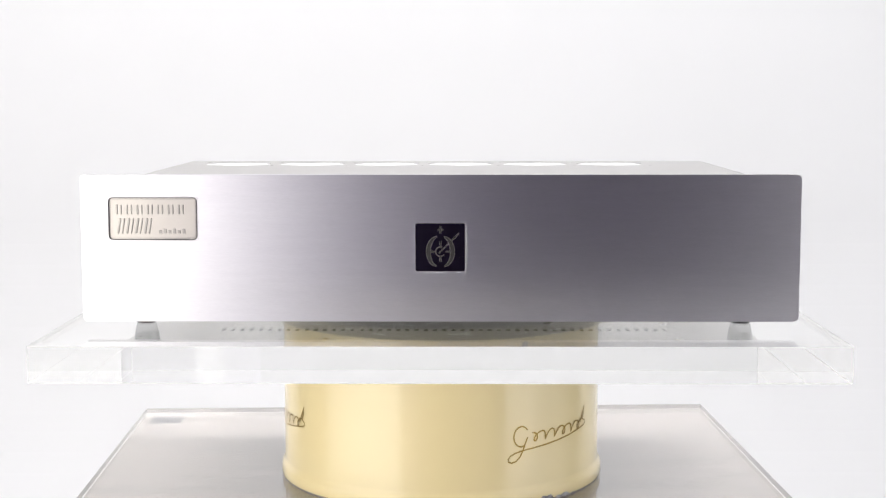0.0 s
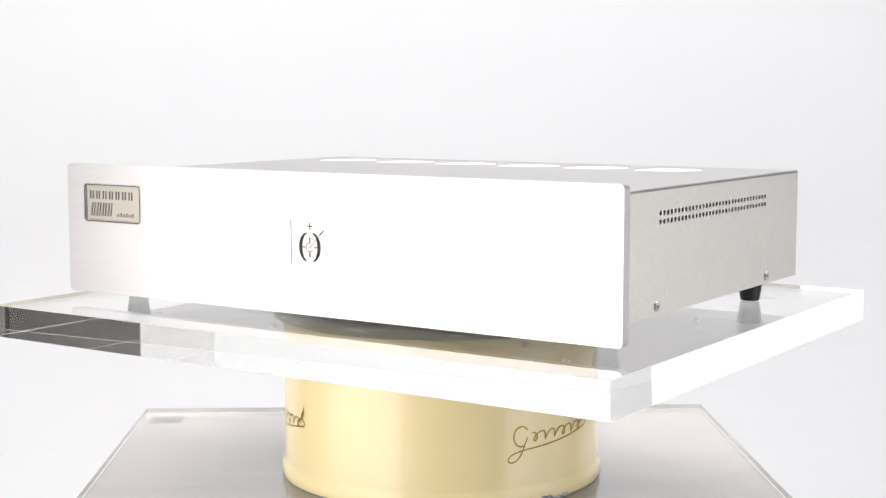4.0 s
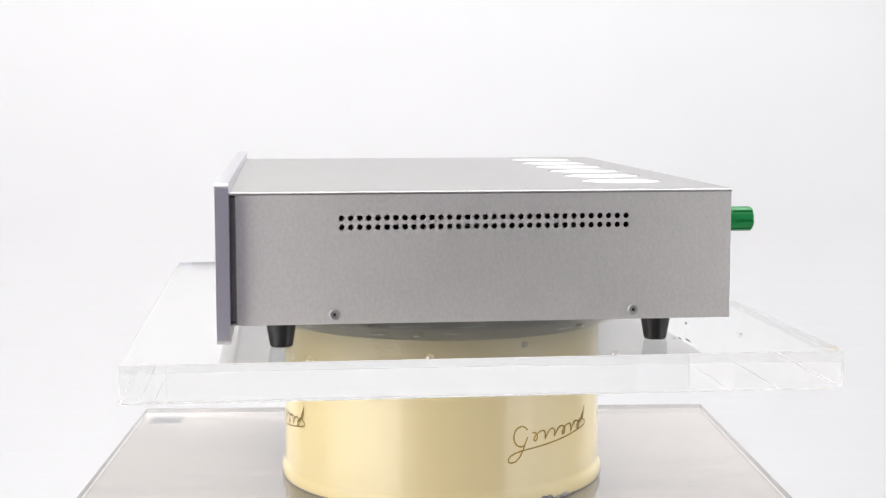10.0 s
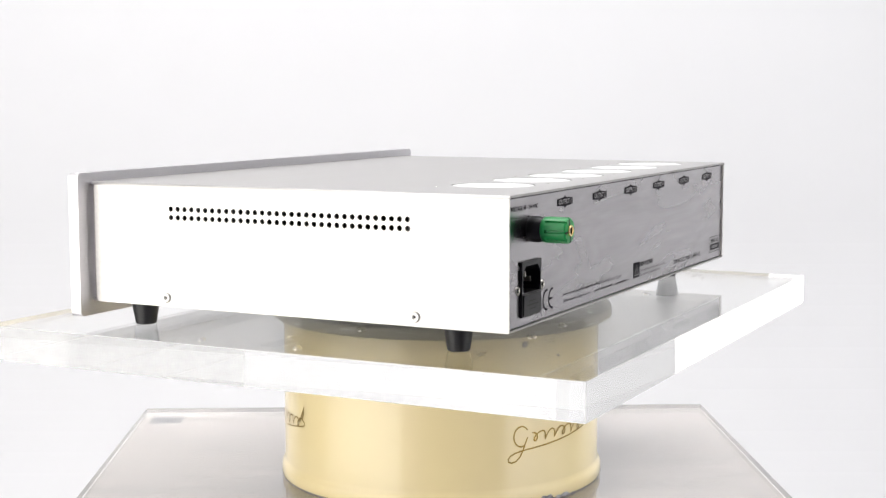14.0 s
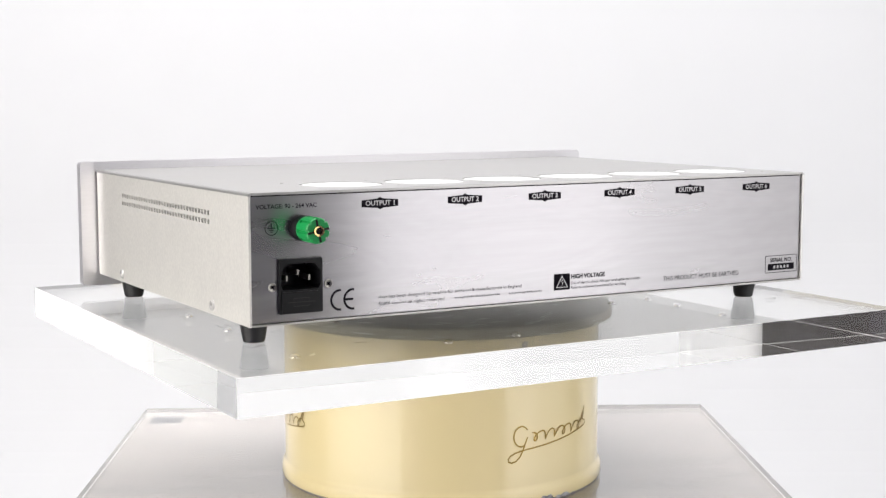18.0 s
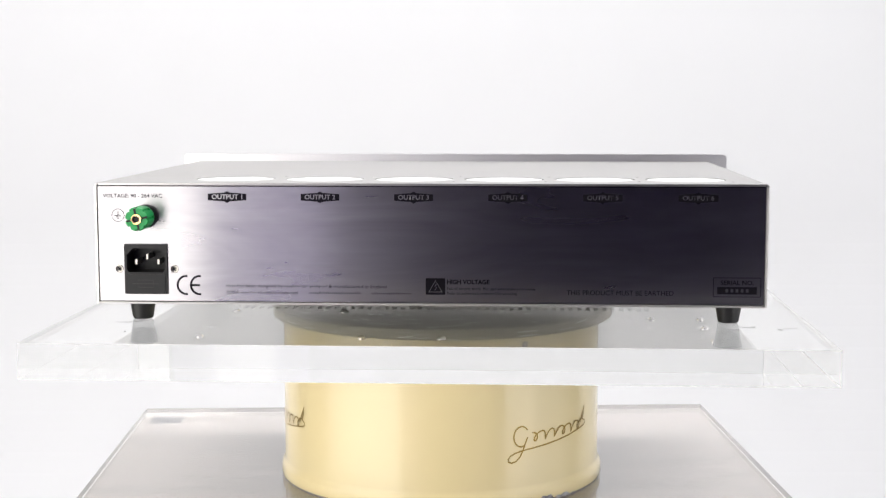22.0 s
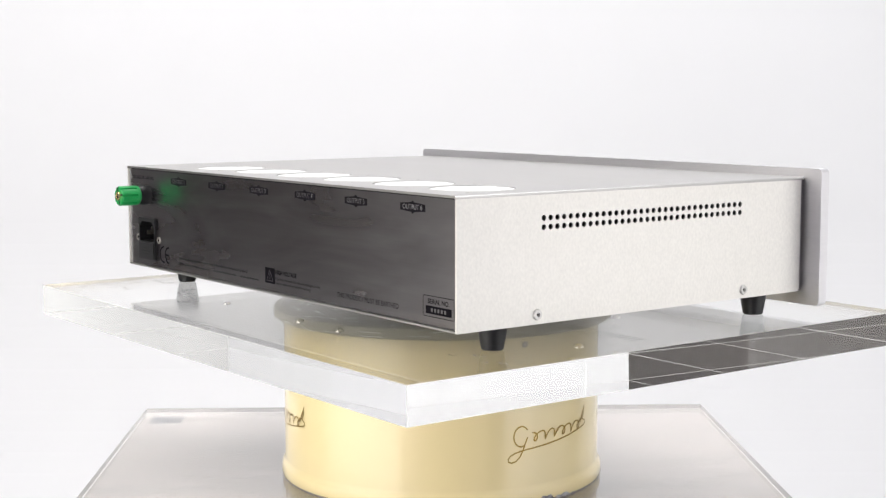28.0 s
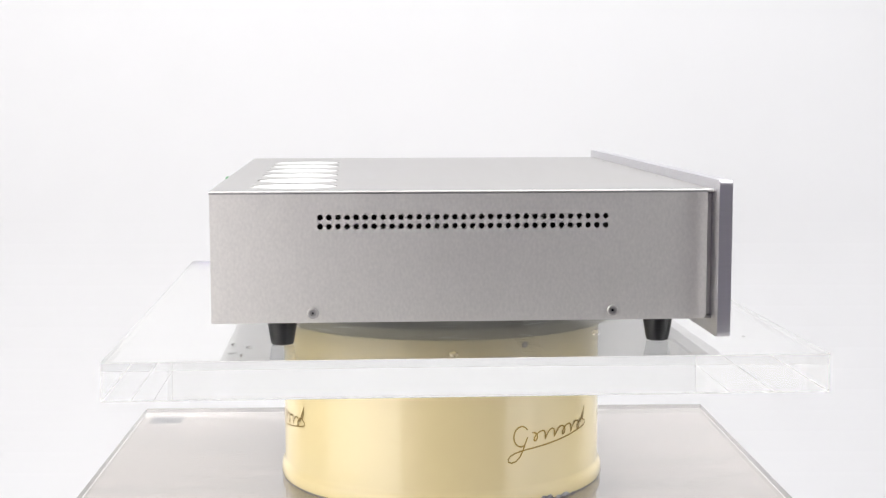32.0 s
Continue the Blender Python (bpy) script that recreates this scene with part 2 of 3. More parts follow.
def lettering(text, height, m, width=None, bold=0.0):
    """Flat letters of the built-in font, capital height given, centred, set at m; width squeezes or widens the line."""
    cu = bpy.data.curves.new("letters", "FONT")
    cu.body, cu.size, cu.align_x, cu.align_y, cu.offset = text, 1.0, "CENTER", "CENTER", bold
    cu.resolution_u = 3
    tmp = bpy.data.objects.new("letters", cu)
    scene.collection.objects.link(tmp)
    me = bpy.data.meshes.new_from_object(tmp.evaluated_get(bpy.context.evaluated_depsgraph_get()))
    bpy.data.objects.remove(tmp)
    bm = bmesh.new()
    bm.from_mesh(me)
    bpy.data.meshes.remove(me)
    s = height / 0.69
    xs = [v.co.x for v in bm.verts]
    sx = width / (max(xs) - min(xs)) if width else s
    mid = (max(xs) + min(xs)) / 2
    for v in bm.verts:
        v.co = m @ Vector(((v.co.x - mid) * sx, v.co.y * s, 0))
    return bm


def thing(name, label, category, at=(0, 0, 0), group=""):
    ob = new(name)
    ob.location = at
    ob.empty_display_size = 0.05
    return tagged(ob, label, category, group)


# plane of the back panel: x runs to the viewer's right when seen from behind
def behind(x, z, y):
    return Matrix(((-1, 0, 0, x), (0, 0, 1, y), (0, 1, 0, z), (0, 0, 0, 1)))


def before(x, z, y):
    return Matrix(((1, 0, 0, x), (0, 0, -1, y), (0, 1, 0, z), (0, 0, 0, 1)))


# ---- the studio ----
def sweep():
    """White paper: floor, cove and wall in one sheet with a little thickness."""
    def line(off):
        pts = [(-0.55, -0.9 - off), (0.0, -0.9 - off), (0.9, -0.9 - off)]
        for k in range(1, 33):
            a = radians(90 * k / 32)
            pts.append((0.9 + (0.8 + off) * math.sin(a), -0.1 - (0.8 + off) * math.cos(a)))
        return pts + [(1.7 + off, 0.5), (1.7 + off, 1.2), (1.7 + off, 1.9)]
    front, rear = line(0.0), line(0.004)
    bm = bmesh.new()
    ring = front + rear[::-1]
    ends = [[bm.verts.new((x, y, z)) for y, z in ring] for x in (-0.955, 1.45)]
    n = len(ring)
    for k in range(n):
        j = (k + 1) % n
        bm.faces.new((ends[0][k], ends[0][j], ends[1][j], ends[1][k]))
    h = len(front)
    for e in ends:
        for k in range(h - 1):
            bm.faces.new((e[k], e[k + 1], e[n - 2 - k], e[n - 1 - k]))
    bmesh.ops.recalc_face_normals(bm, faces=bm.faces[:])
    ob = part("backdrop", bm, PAPER, None)
    tagged(ob, "seamless white paper backdrop curving up from the floor", "backdrop", kind="structure")


def room():
    X, Y0, Y1, Z0, Z1, t = 2.6, -3.2, 2.4, -0.95, 2.3, 0.1
    walls = {"wall_north": (-X, X, Y1, Y1 + t, Z0, Z1), "wall_south": (-X, X, Y0 - t, Y0, Z0, Z1),
             "wall_west": (-X - t, -X, Y0 - t, Y1 + t, Z0, Z1), "wall_east": (X, X + t, Y0 - t, Y1 + t, Z0, Z1)}
    for n, b in walls.items():
        tagged(part(n, box(*b), WARM_WALL if n == "wall_west" else GREY_WALL if n == "wall_east" else DARK_WALL, None), "plain dark painted studio wall", "wall", kind="structure")
    tagged(part("floor", box(-X - t, X + t, Y0 - t, Y1 + t, Z0 - t, Z0), DARK_WALL, None), "dark grey studio floor", "floor", kind="structure")
    tagged(part("ceiling", box(-X - t, X + t, Y0 - t, Y1 + t, Z1, Z1 + t), DARK_WALL, None), "dark grey studio ceiling", "ceiling", kind="structure")


def reflector(label, at, y0, y1, z0, z1):
    """A white board on two thin posts and a flat foot."""
    ob = thing("reflector_board", label, "reflector", at)
    part("board", box(0.0, 0.01, y0, y1, z0, z1, 0.001), FOAM, ob)
    for y in (y0 + 0.05, y1 - 0.05):
        part("post", box(0.011, 0.026, y - 0.0075, y + 0.0075, 0.012, z1 - 0.1, 0.002), BLACK_PLASTIC, ob)
    part("foot_bar", box(-0.06, 0.14, y0 + 0.03, y1 - 0.03, 0.0, 0.012, 0.002), BLACK_PLASTIC, ob)


def side_flat():
    """A white board that stands along the backdrop's side, its front edge rolled outwards."""
    r, x0, y0 = 0.045, -0.9556, 0.622
    face = [(x0, 1.71), (x0, y0)] + [(x0 - r + r * math.cos(radians(a)), y0 - r * math.sin(radians(a))) for a in range(6, 151, 6)]
    rear = [(x - 0.004 * max(0.2, c), y + 0.004 * k) for (x, y), c, k in ((p, 1.0 if n < 2 else math.cos(radians(6 * (n - 1))), 0.0 if n < 2 else math.sin(radians(6 * (n - 1)))) for n, p in enumerate(face))]
    bm = bmesh.new()
    ring = face + rear[::-1]
    ends = [[bm.verts.new((x, y, z)) for x, y in ring] for z in (-0.9, 1.55)]
    n, h = len(ring), len(face)
    for k in range(n):
        bm.faces.new((ends[0][k], ends[0][(k + 1) % n], ends[1][(k + 1) % n], ends[1][k]))
    for e in ends:
        for k in range(h - 1):
            bm.faces.new((e[k], e[k + 1], e[n - 2 - k], e[n - 1 - k]))
    bmesh.ops.recalc_face_normals(bm, faces=bm.faces[:])
    ob = smooth(part("side_flat", bm, FOAM, None), 40)
    tagged(ob, "white side board with a rolled front edge beside the backdrop", "board")


sweep()
side_flat()
room()
reflector("white foam board on two thin black posts beside the backdrop", (1.12, 0.0, -0.9), 0.46, 1.66, 0.46, 1.18)

BASE_Z = -0.121
BASE = pose(-0.0085, -0.002, 0, 0, 0, 1.9)


def pedestal():
    ob = thing("pedestal", "brushed metal pedestal under a clear acrylic plate", "pedestal")
    ob.matrix_world = BASE
    part("top", box(-0.2338, 0.2338, -0.1982, 0.1982, BASE_Z - 0.026, BASE_Z - 0.02015, 0.0002, 1), PEDESTAL, ob)
    part("body", box(-0.19, 0.19, -0.16, 0.16, -0.9, BASE_Z - 0.026, 0.004), PEDESTAL, ob)
    part("pad", box(-0.226, -0.200, 0.160, 0.186, BASE_Z - 0.0203, BASE_Z - 0.02005), PAD, ob, "small dark pad")


def base_plate():
    bm = box(-0.2345, 0.2345, -0.1985, 0.1985, BASE_Z - 0.020, BASE_Z, 0.00025, 1)
    ob = part("base_plate", bm, ACRYLIC_BASE, None)
    frost_edges(ob)
    ob.data.materials.append(ACRYLIC_SAWN)
    for p in ob.data.polygons:
        if abs(p.normal.z) < 0.1:
            p.material_index = 2
    ob.matrix_world = BASE
    ob.visible_shadow = False
    tagged(ob, "thick clear acrylic base plate under the cream drum", "plate")


pedestal()
base_plate()
speck_rng = random.Random(3)
for x, y in ((-0.177, -0.027), (-0.165, -0.03), (-0.129, -0.07), (0.121, 0.094), (0.177, 0.113), (0.150, 0.088), (-0.118, -0.01)):
    sp = part("speck", ribbon([(x, y), (x + speck_rng.uniform(0.001, 0.004), y + speck_rng.uniform(-0.002, 0.002)), (x + 0.004, y + 0.001)], 0.0006, Matrix.Translation((0, 0, BASE_Z + 0.0002))), SCRATCH, bpy.data.objects["base_plate"])
    sp.matrix_parent_inverse = BASE.inverted()


DRUM = (-0.0012, 0.0)


def drum():
    ob = thing("turntable_drum", "cream enamelled metal turntable drum with gold script decals", "turntable", (DRUM[0], 0, BASE_Z))
    h = -BASE_Z - 0.029
    prof = [(0.1085, h), (0.1098, h - 0.001), (0.1100, h - 0.003), (0.1100, 0.0120), (0.1103, 0.0106), (0.1111, 0.0092), (0.1118, 0.0082),
            (0.1122, 0.0068), (0.1124, 0.0030), (0.1119, 0.0006)]
    smooth(part("body", lathe([(0.001, h)] + prof + [(0.001, 0.0006)], 128), ENAMEL, ob), 30)
    # chipped lower rim
    rng = random.Random(5)
    bm = bmesh.new()
    n = 220
    low, high = [], []
    for k in range(n):
        a = 2 * math.pi * k / n
        chip = 0.0005 + 0.0006 * abs(noise.noise((12 * math.cos(a), 12 * math.sin(a), 1))) + (0.0034 * rng.random() if 5.10 < a < 5.60 else 0.0)
        for lst, z, r in ((low, 0.0, 0.1122), (high, chip, 0.11255)):
            lst.append(bm.verts.new((r * math.cos(a), r * math.sin(a), z)))
    for k in range(n):
        j = (k + 1) % n
        bm.faces.new((low[k], low[j], high[j], high[k]))
    part("rim", bm, CHIP, ob, "chipped bare lower rim")
    # gold decals: a looping flourish with an underline
    def flourish():
        bowl = [(0.0112 + 0.0056 * math.cos(radians(q)), 0.0446 + 0.0066 * math.sin(radians(q))) for q in range(35, 300, 8)]
        tail = [(0.0158, 0.0436), (0.0142, 0.0400), (0.0122, 0.0352), (0.0100, 0.0312), (0.0072, 0.0288), (0.0040, 0.0280), (0.0018, 0.0290), (0.0016, 0.0308),
                (0.0034, 0.0328), (0.0070, 0.0343), (0.0125, 0.0354), (0.0210, 0.0362), (0.0310, 0.0371), (0.0420, 0.0383), (0.0530, 0.0397), (0.0640, 0.0414),
                (0.0720, 0.0428), (0.0742, 0.0440), (0.0738, 0.0460), (0.0712, 0.0468)]
        wave = []
        for k in range(240):
            t = k / 239
            w = 2 * math.pi * 6.0 * t
            curl = (0.0030, 0.0012, 0.0012, 0.0030, 0.0012, 0.0030)[min(5, int(t * 6))]
            z = 0.0434 + 0.0016 * t + 0.0029 * math.cos(w)
            wave.append((0.0185 + 0.050 * t + curl * math.sin(w) + 0.35 * (z - 0.0434), z))
        stem = [(0.0672, 0.0452), (0.0700, 0.0500), (0.0734, 0.0562), (0.0722, 0.0510), (0.0706, 0.0468)]
        return bowl, tail, wave, stem
    for a0 in (22.0, 138.0, -93.8):
        bms = [ribbon(s, 0.0009, Matrix.Rotation(radians(a0), 4, "Z"), wrap=0.1104) for s in flourish()]
        part("decal", merge(*bms), GOLD, ob, "gold looping flourish with an underline")
    at = Matrix.Rotation(math.asin(0.0532 / 0.11), 4, "Z") @ Matrix.Translation((0, -0.1100, 0.086)) @ Matrix.Rotation(radians(90), 4, "X")
    for name, prof, mat in (("screw_ring", [(0.0011, 0.0003), (0.0011, 0.0008), (0.0019, 0.0008), (0.0021, -0.001)], SCRATCH), ("screw", [(0.0001, 0.0004), (0.0011, 0.0004), (0.0011, -0.001)], SCREW)):
        bm = lathe(prof, 18, closed=False)
        bmesh.ops.transform(bm, matrix=at, verts=bm.verts)
        part(name, bm, mat, ob)


drum()

# ---- what turns ----
SLAB_T = 0.0215
platter = part("platter", lathe([(0.001, -0.029), (0.1120, -0.029), (0.1120, -0.0219), (0.001, -0.0219)], 96), PLATTER, None)
smooth(part("rim", lathe([(0.1124, -0.029), (0.1165, -0.029), (0.118, -0.0280), (0.118, -0.0228), (0.1172, -0.0219), (0.1124, -0.0219)], 96, closed=False), PLATTER_RIM, platter, "olive painted platter rim"), 40)
smooth(platter, 40)
tagged(platter, "scratched grey metal platter under the clear slab", "platter")

slab = part("acrylic_slab", box(-0.2343, 0.2343, -0.1985, 0.1985, -SLAB_T, 0, 0.00013, 1), ACRYLIC, None)
frost_edges(slab)
slab.visible_shadow = False
tagged(slab, "thick clear polished acrylic slab carrying the power conditioner", "slab")

def squiggle(x, y, size, rng):
    pts, a = [], rng.uniform(0, 6.28)
    px, py = x, y
    for k in range(rng.randint(4, 8)):
        a += rng.uniform(-0.9, 0.9)
        px, py = px + size * math.cos(a), py + 0.6 * size * math.sin(a)
        pts.append((px, py))
    return pts


scuff_rng = random.Random(11)
for x, y, count in ((0.190, 0.121, 4), (-0.188, 0.128, 4), (0.176, 0.150, 2), (-0.216, 0.131, 2), (0.140, 0.132, 1), (-0.17, -0.16, 1)):
    marks = [ribbon(squiggle(x + scuff_rng.uniform(-0.007, 0.007), y + scuff_rng.uniform(-0.007, 0.007), 0.0013, scuff_rng), 0.0010, Matrix.Translation((0, 0, 0.0002))) for _ in range(count)]
    part("scuff", merge(*marks), SCRATCH, slab, "small dark scuff on the clear surface")
scrapes = []
for k in range(130):
    rr, a = 0.115 * math.sqrt(scuff_rng.uniform(0.05, 1)), scuff_rng.uniform(0, 6.28)
    turn, n0 = scuff_rng.uniform(0.02, 0.28), 8
    if k % 3:
        pts = [((rr + 0.002 * math.sin(i)) * math.cos(a + turn * i / n0), (rr + 0.002 * math.sin(i)) * math.sin(a + turn * i / n0)) for i in range(n0)]
    else:
        pts = squiggle(rr * math.cos(a) * 0.9, rr * math.sin(a) * 0.9, 0.003, scuff_rng)
    pts = [(x, y) for x, y in pts if x * x + y * y < 0.0134]
    if len(pts) > 2:
        scrapes.append(ribbon(pts, scuff_rng.choice((0.0010, 0.0018, 0.0028)), Matrix.Translation((0, 0, -0.02175))))
for k in range(46):
    a, w, z = scuff_rng.uniform(-0.37, 0.37), scuff_rng.uniform(0.003, 0.016), scuff_rng.uniform(-0.0278, -0.0232)
    tilt = scuff_rng.uniform(-0.0012, 0.0012)
    scrapes.append(ribbon([(a + w * i / 6, z + tilt * i / 6) for i in range(7)], scuff_rng.choice((0.0002, 0.0003, 0.0006)), wrap=0.11815))
part("scratching", merge(*scrapes), SCRATCHED, platter, "pale scratches in the grey metal")

unit = thing("power_conditioner", "brushed silver metal power conditioner on four black rubber feet", "power conditioner")

PX, PF, PB, PZ0, PZ1 = 0.2146, -0.1474, -0.1400, 0.0062, 0.0944
CX0, CX1, CF, CB, CZ0, CZ1 = -0.2013, 0.2035, -0.1402, 0.1423, 0.0150, 0.0888


def front_panel():
    badge = rrect(-0.1978, -0.1452, 0.0557, 0.0806, 0.0022)
    win = rrect(-0.0146, 0.0149, 0.0366, 0.0654, 0.0010, 3)
    bm = plate(rrect(-PX, PX, PZ0, PZ1, 0.0030), [badge, win], 0.0, PB - PF, Matrix(((1, 0, 0, 0), (0, 0, 1, PF), (0, 1, 0, 0), (0, 0, 0, 1))))
    pan = part("front_panel", bm, BRUSHED, unit, "brushed aluminium front panel with rounded corners")
    # bright chamfer rings round both recesses
    for o, grow in ((badge, 0.0009), (win, 0.0008)):
        ring = bmesh.new()
        cx, cy = sum(p[0] for p in o) / len(o), sum(p[1] for p in o) / len(o)
        inner, outer = [], []
        for x, y in o:
            inner.append(ring.verts.new((x, PF + (0.0011 if o is badge else 0.0006), y)))
            sx, sy = (1 if x > cx else -1), (1 if y > cy else -1)
            outer.append(ring.verts.new((x + sx * grow, PF - 0.00012, y + sy * grow)))
        for k in range(len(o)):
            j = (k + 1) % len(o)
            ring.faces.new((inner[k], inner[j], outer[j], outer[k]))
        bmesh.ops.recalc_face_normals(ring, faces=ring.faces[:])
        part("recess_trim", ring, BADGE_RELIEF if o is badge else BRUSHED_EDGE, pan)
    return pan


def badge_plate(pan):
    b = part("badge", plate(rrect(-0.1977, -0.1453, 0.0558, 0.0805, 0.0021), [], 0, 0.002, before(0, 0, PF + 0.0031)), BADGE, pan, "embossed nickel badge plate")
    face = PF + 0.00085
    bms = []
    # raised rim and abstract relief strokes where the marks are
    rim = rrect(-0.1970, -0.1460, 0.0565, 0.0798, 0.0018)
    bms.append(ribbon(rim, 0.0004, before(0, 0, face), closed=True))
    groove = ribbon(rrect(-0.1979, -0.1451, 0.0556, 0.0807, 0.0024), 0.0005, before(0, 0, PF - 0.0002), closed=True)
    part("groove", groove, ETCH, b, "dark groove round the badge")

    def stroke(a, b, w):
        d = Vector((b[0] - a[0], b[1] - a[1], 0))
        m = before((a[0] + b[0]) / 2, (a[1] + b[1]) / 2, face) @ Matrix.Rotation(math.atan2(d.y, d.x), 4, "Z")
        own = box(-d.length / 2, d.length / 2, -w / 2, w / 2, -0.0004, 0.0005, 0.0002, 1)
        bmesh.ops.transform(own, matrix=m, verts=own.verts)
        bms.append(own)
    for k in range(7):
        x = -0.1940 + 0.0062 * k
        stroke((x + 0.0008, 0.0708), (x + 0.0008, 0.0764), 0.0010)
        stroke((x + 0.0034, 0.0708), (x + 0.0034, 0.0764), 0.0007)
    for x in (-0.1928, -0.1874, -0.1820, -0.1766):
        stroke((x, 0.0592), (x + 0.0016, 0.0684), 0.0012)
        stroke((x + 0.0026, 0.0592), (x + 0.0042, 0.0684), 0.0007)
    for k in range(6):
        bms.append(box(-0.1680 + 0.0028 * k, -0.1664 + 0.0028 * k, face - 0.0003, face + 0.0004, 0.0592, 0.0620 if k % 2 else 0.0611, 0.0001, 1))
    part("relief", merge(*bms), BADGE_RELIEF, b, "raised polished strokes on the badge")


def logo_window(pan):
    w_part = part("logo_window", box(-0.0147, 0.0150, PF + 0.0004, PF + 0.0032, 0.0365, 0.0655), SMOKED, pan, "dark mirror-polished square with an etched emblem")
    face = PF + 0.00027
    cx, cz = 0.0003, 0.0484
    strokes = []
    for sgn in (-1, 1):
        pts = [(cx + sgn * (0.0016 + 0.0056 * math.sin(radians(a))), cz + 0.0088 * math.cos(radians(a))) for a in range(4, 177, 6)]
        strokes.append((pts, lambda t: 0.0004 + 0.0021 * math.sin(math.pi * t)))
        strokes.append(([(cx + sgn * 0.0030, cz), (cx + sgn * 0.0064, cz)], lambda t: 0.0003 + 0.0005 * t))
        strokes.append(([(cx, cz + sgn * 0.0062), (cx, cz + sgn * 0.0022)], lambda t: 0.0010 * (1 - t) + 0.0002))
    strokes.append(([(cx, 0.0592), (cx, 0.0637)], lambda t: 0.0006))
    strokes.append(([(cx - 0.0018, 0.0614), (cx + 0.0018, 0.0614)], lambda t: 0.0006))
    strokes.append(([(cx - 0.001, cz - 0.001), (cx + 0.0085, cz + 0.0085)], lambda t: 0.0003))
    strokes.append(([(cx + 0.0080, cz + 0.0080), (cx + 0.0112, cz + 0.0112)], lambda t: 0.0007 * (1 - t) + 0.0002))
    strokes.append(([(cx + 0.0028 * math.cos(radians(a)), cz + 0.0028 * math.sin(radians(a))) for a in range(70, 330, 10)], lambda t: 0.0003))
    # each stroke is a dark fill inside a thin bright outline
    edges = [ribbon(p, lambda t, w=w: w(t) + 0.00045, before(0, 0, face + 0.00006 - 0.000002 * i)) for i, (p, w) in enumerate(strokes)]
    fills = [ribbon(p, w, before(0, 0, face - 0.000002 * i)) for i, (p, w) in enumerate(strokes)]
    part("emblem_outline", merge(*edges), BADGE, w_part, "thin bright outline of the emblem")
    part("emblem", merge(*fills), ETCH, w_part)


HOLE_Y = [-0.0787 + 0.1602 * k / 32 for k in range(33)]


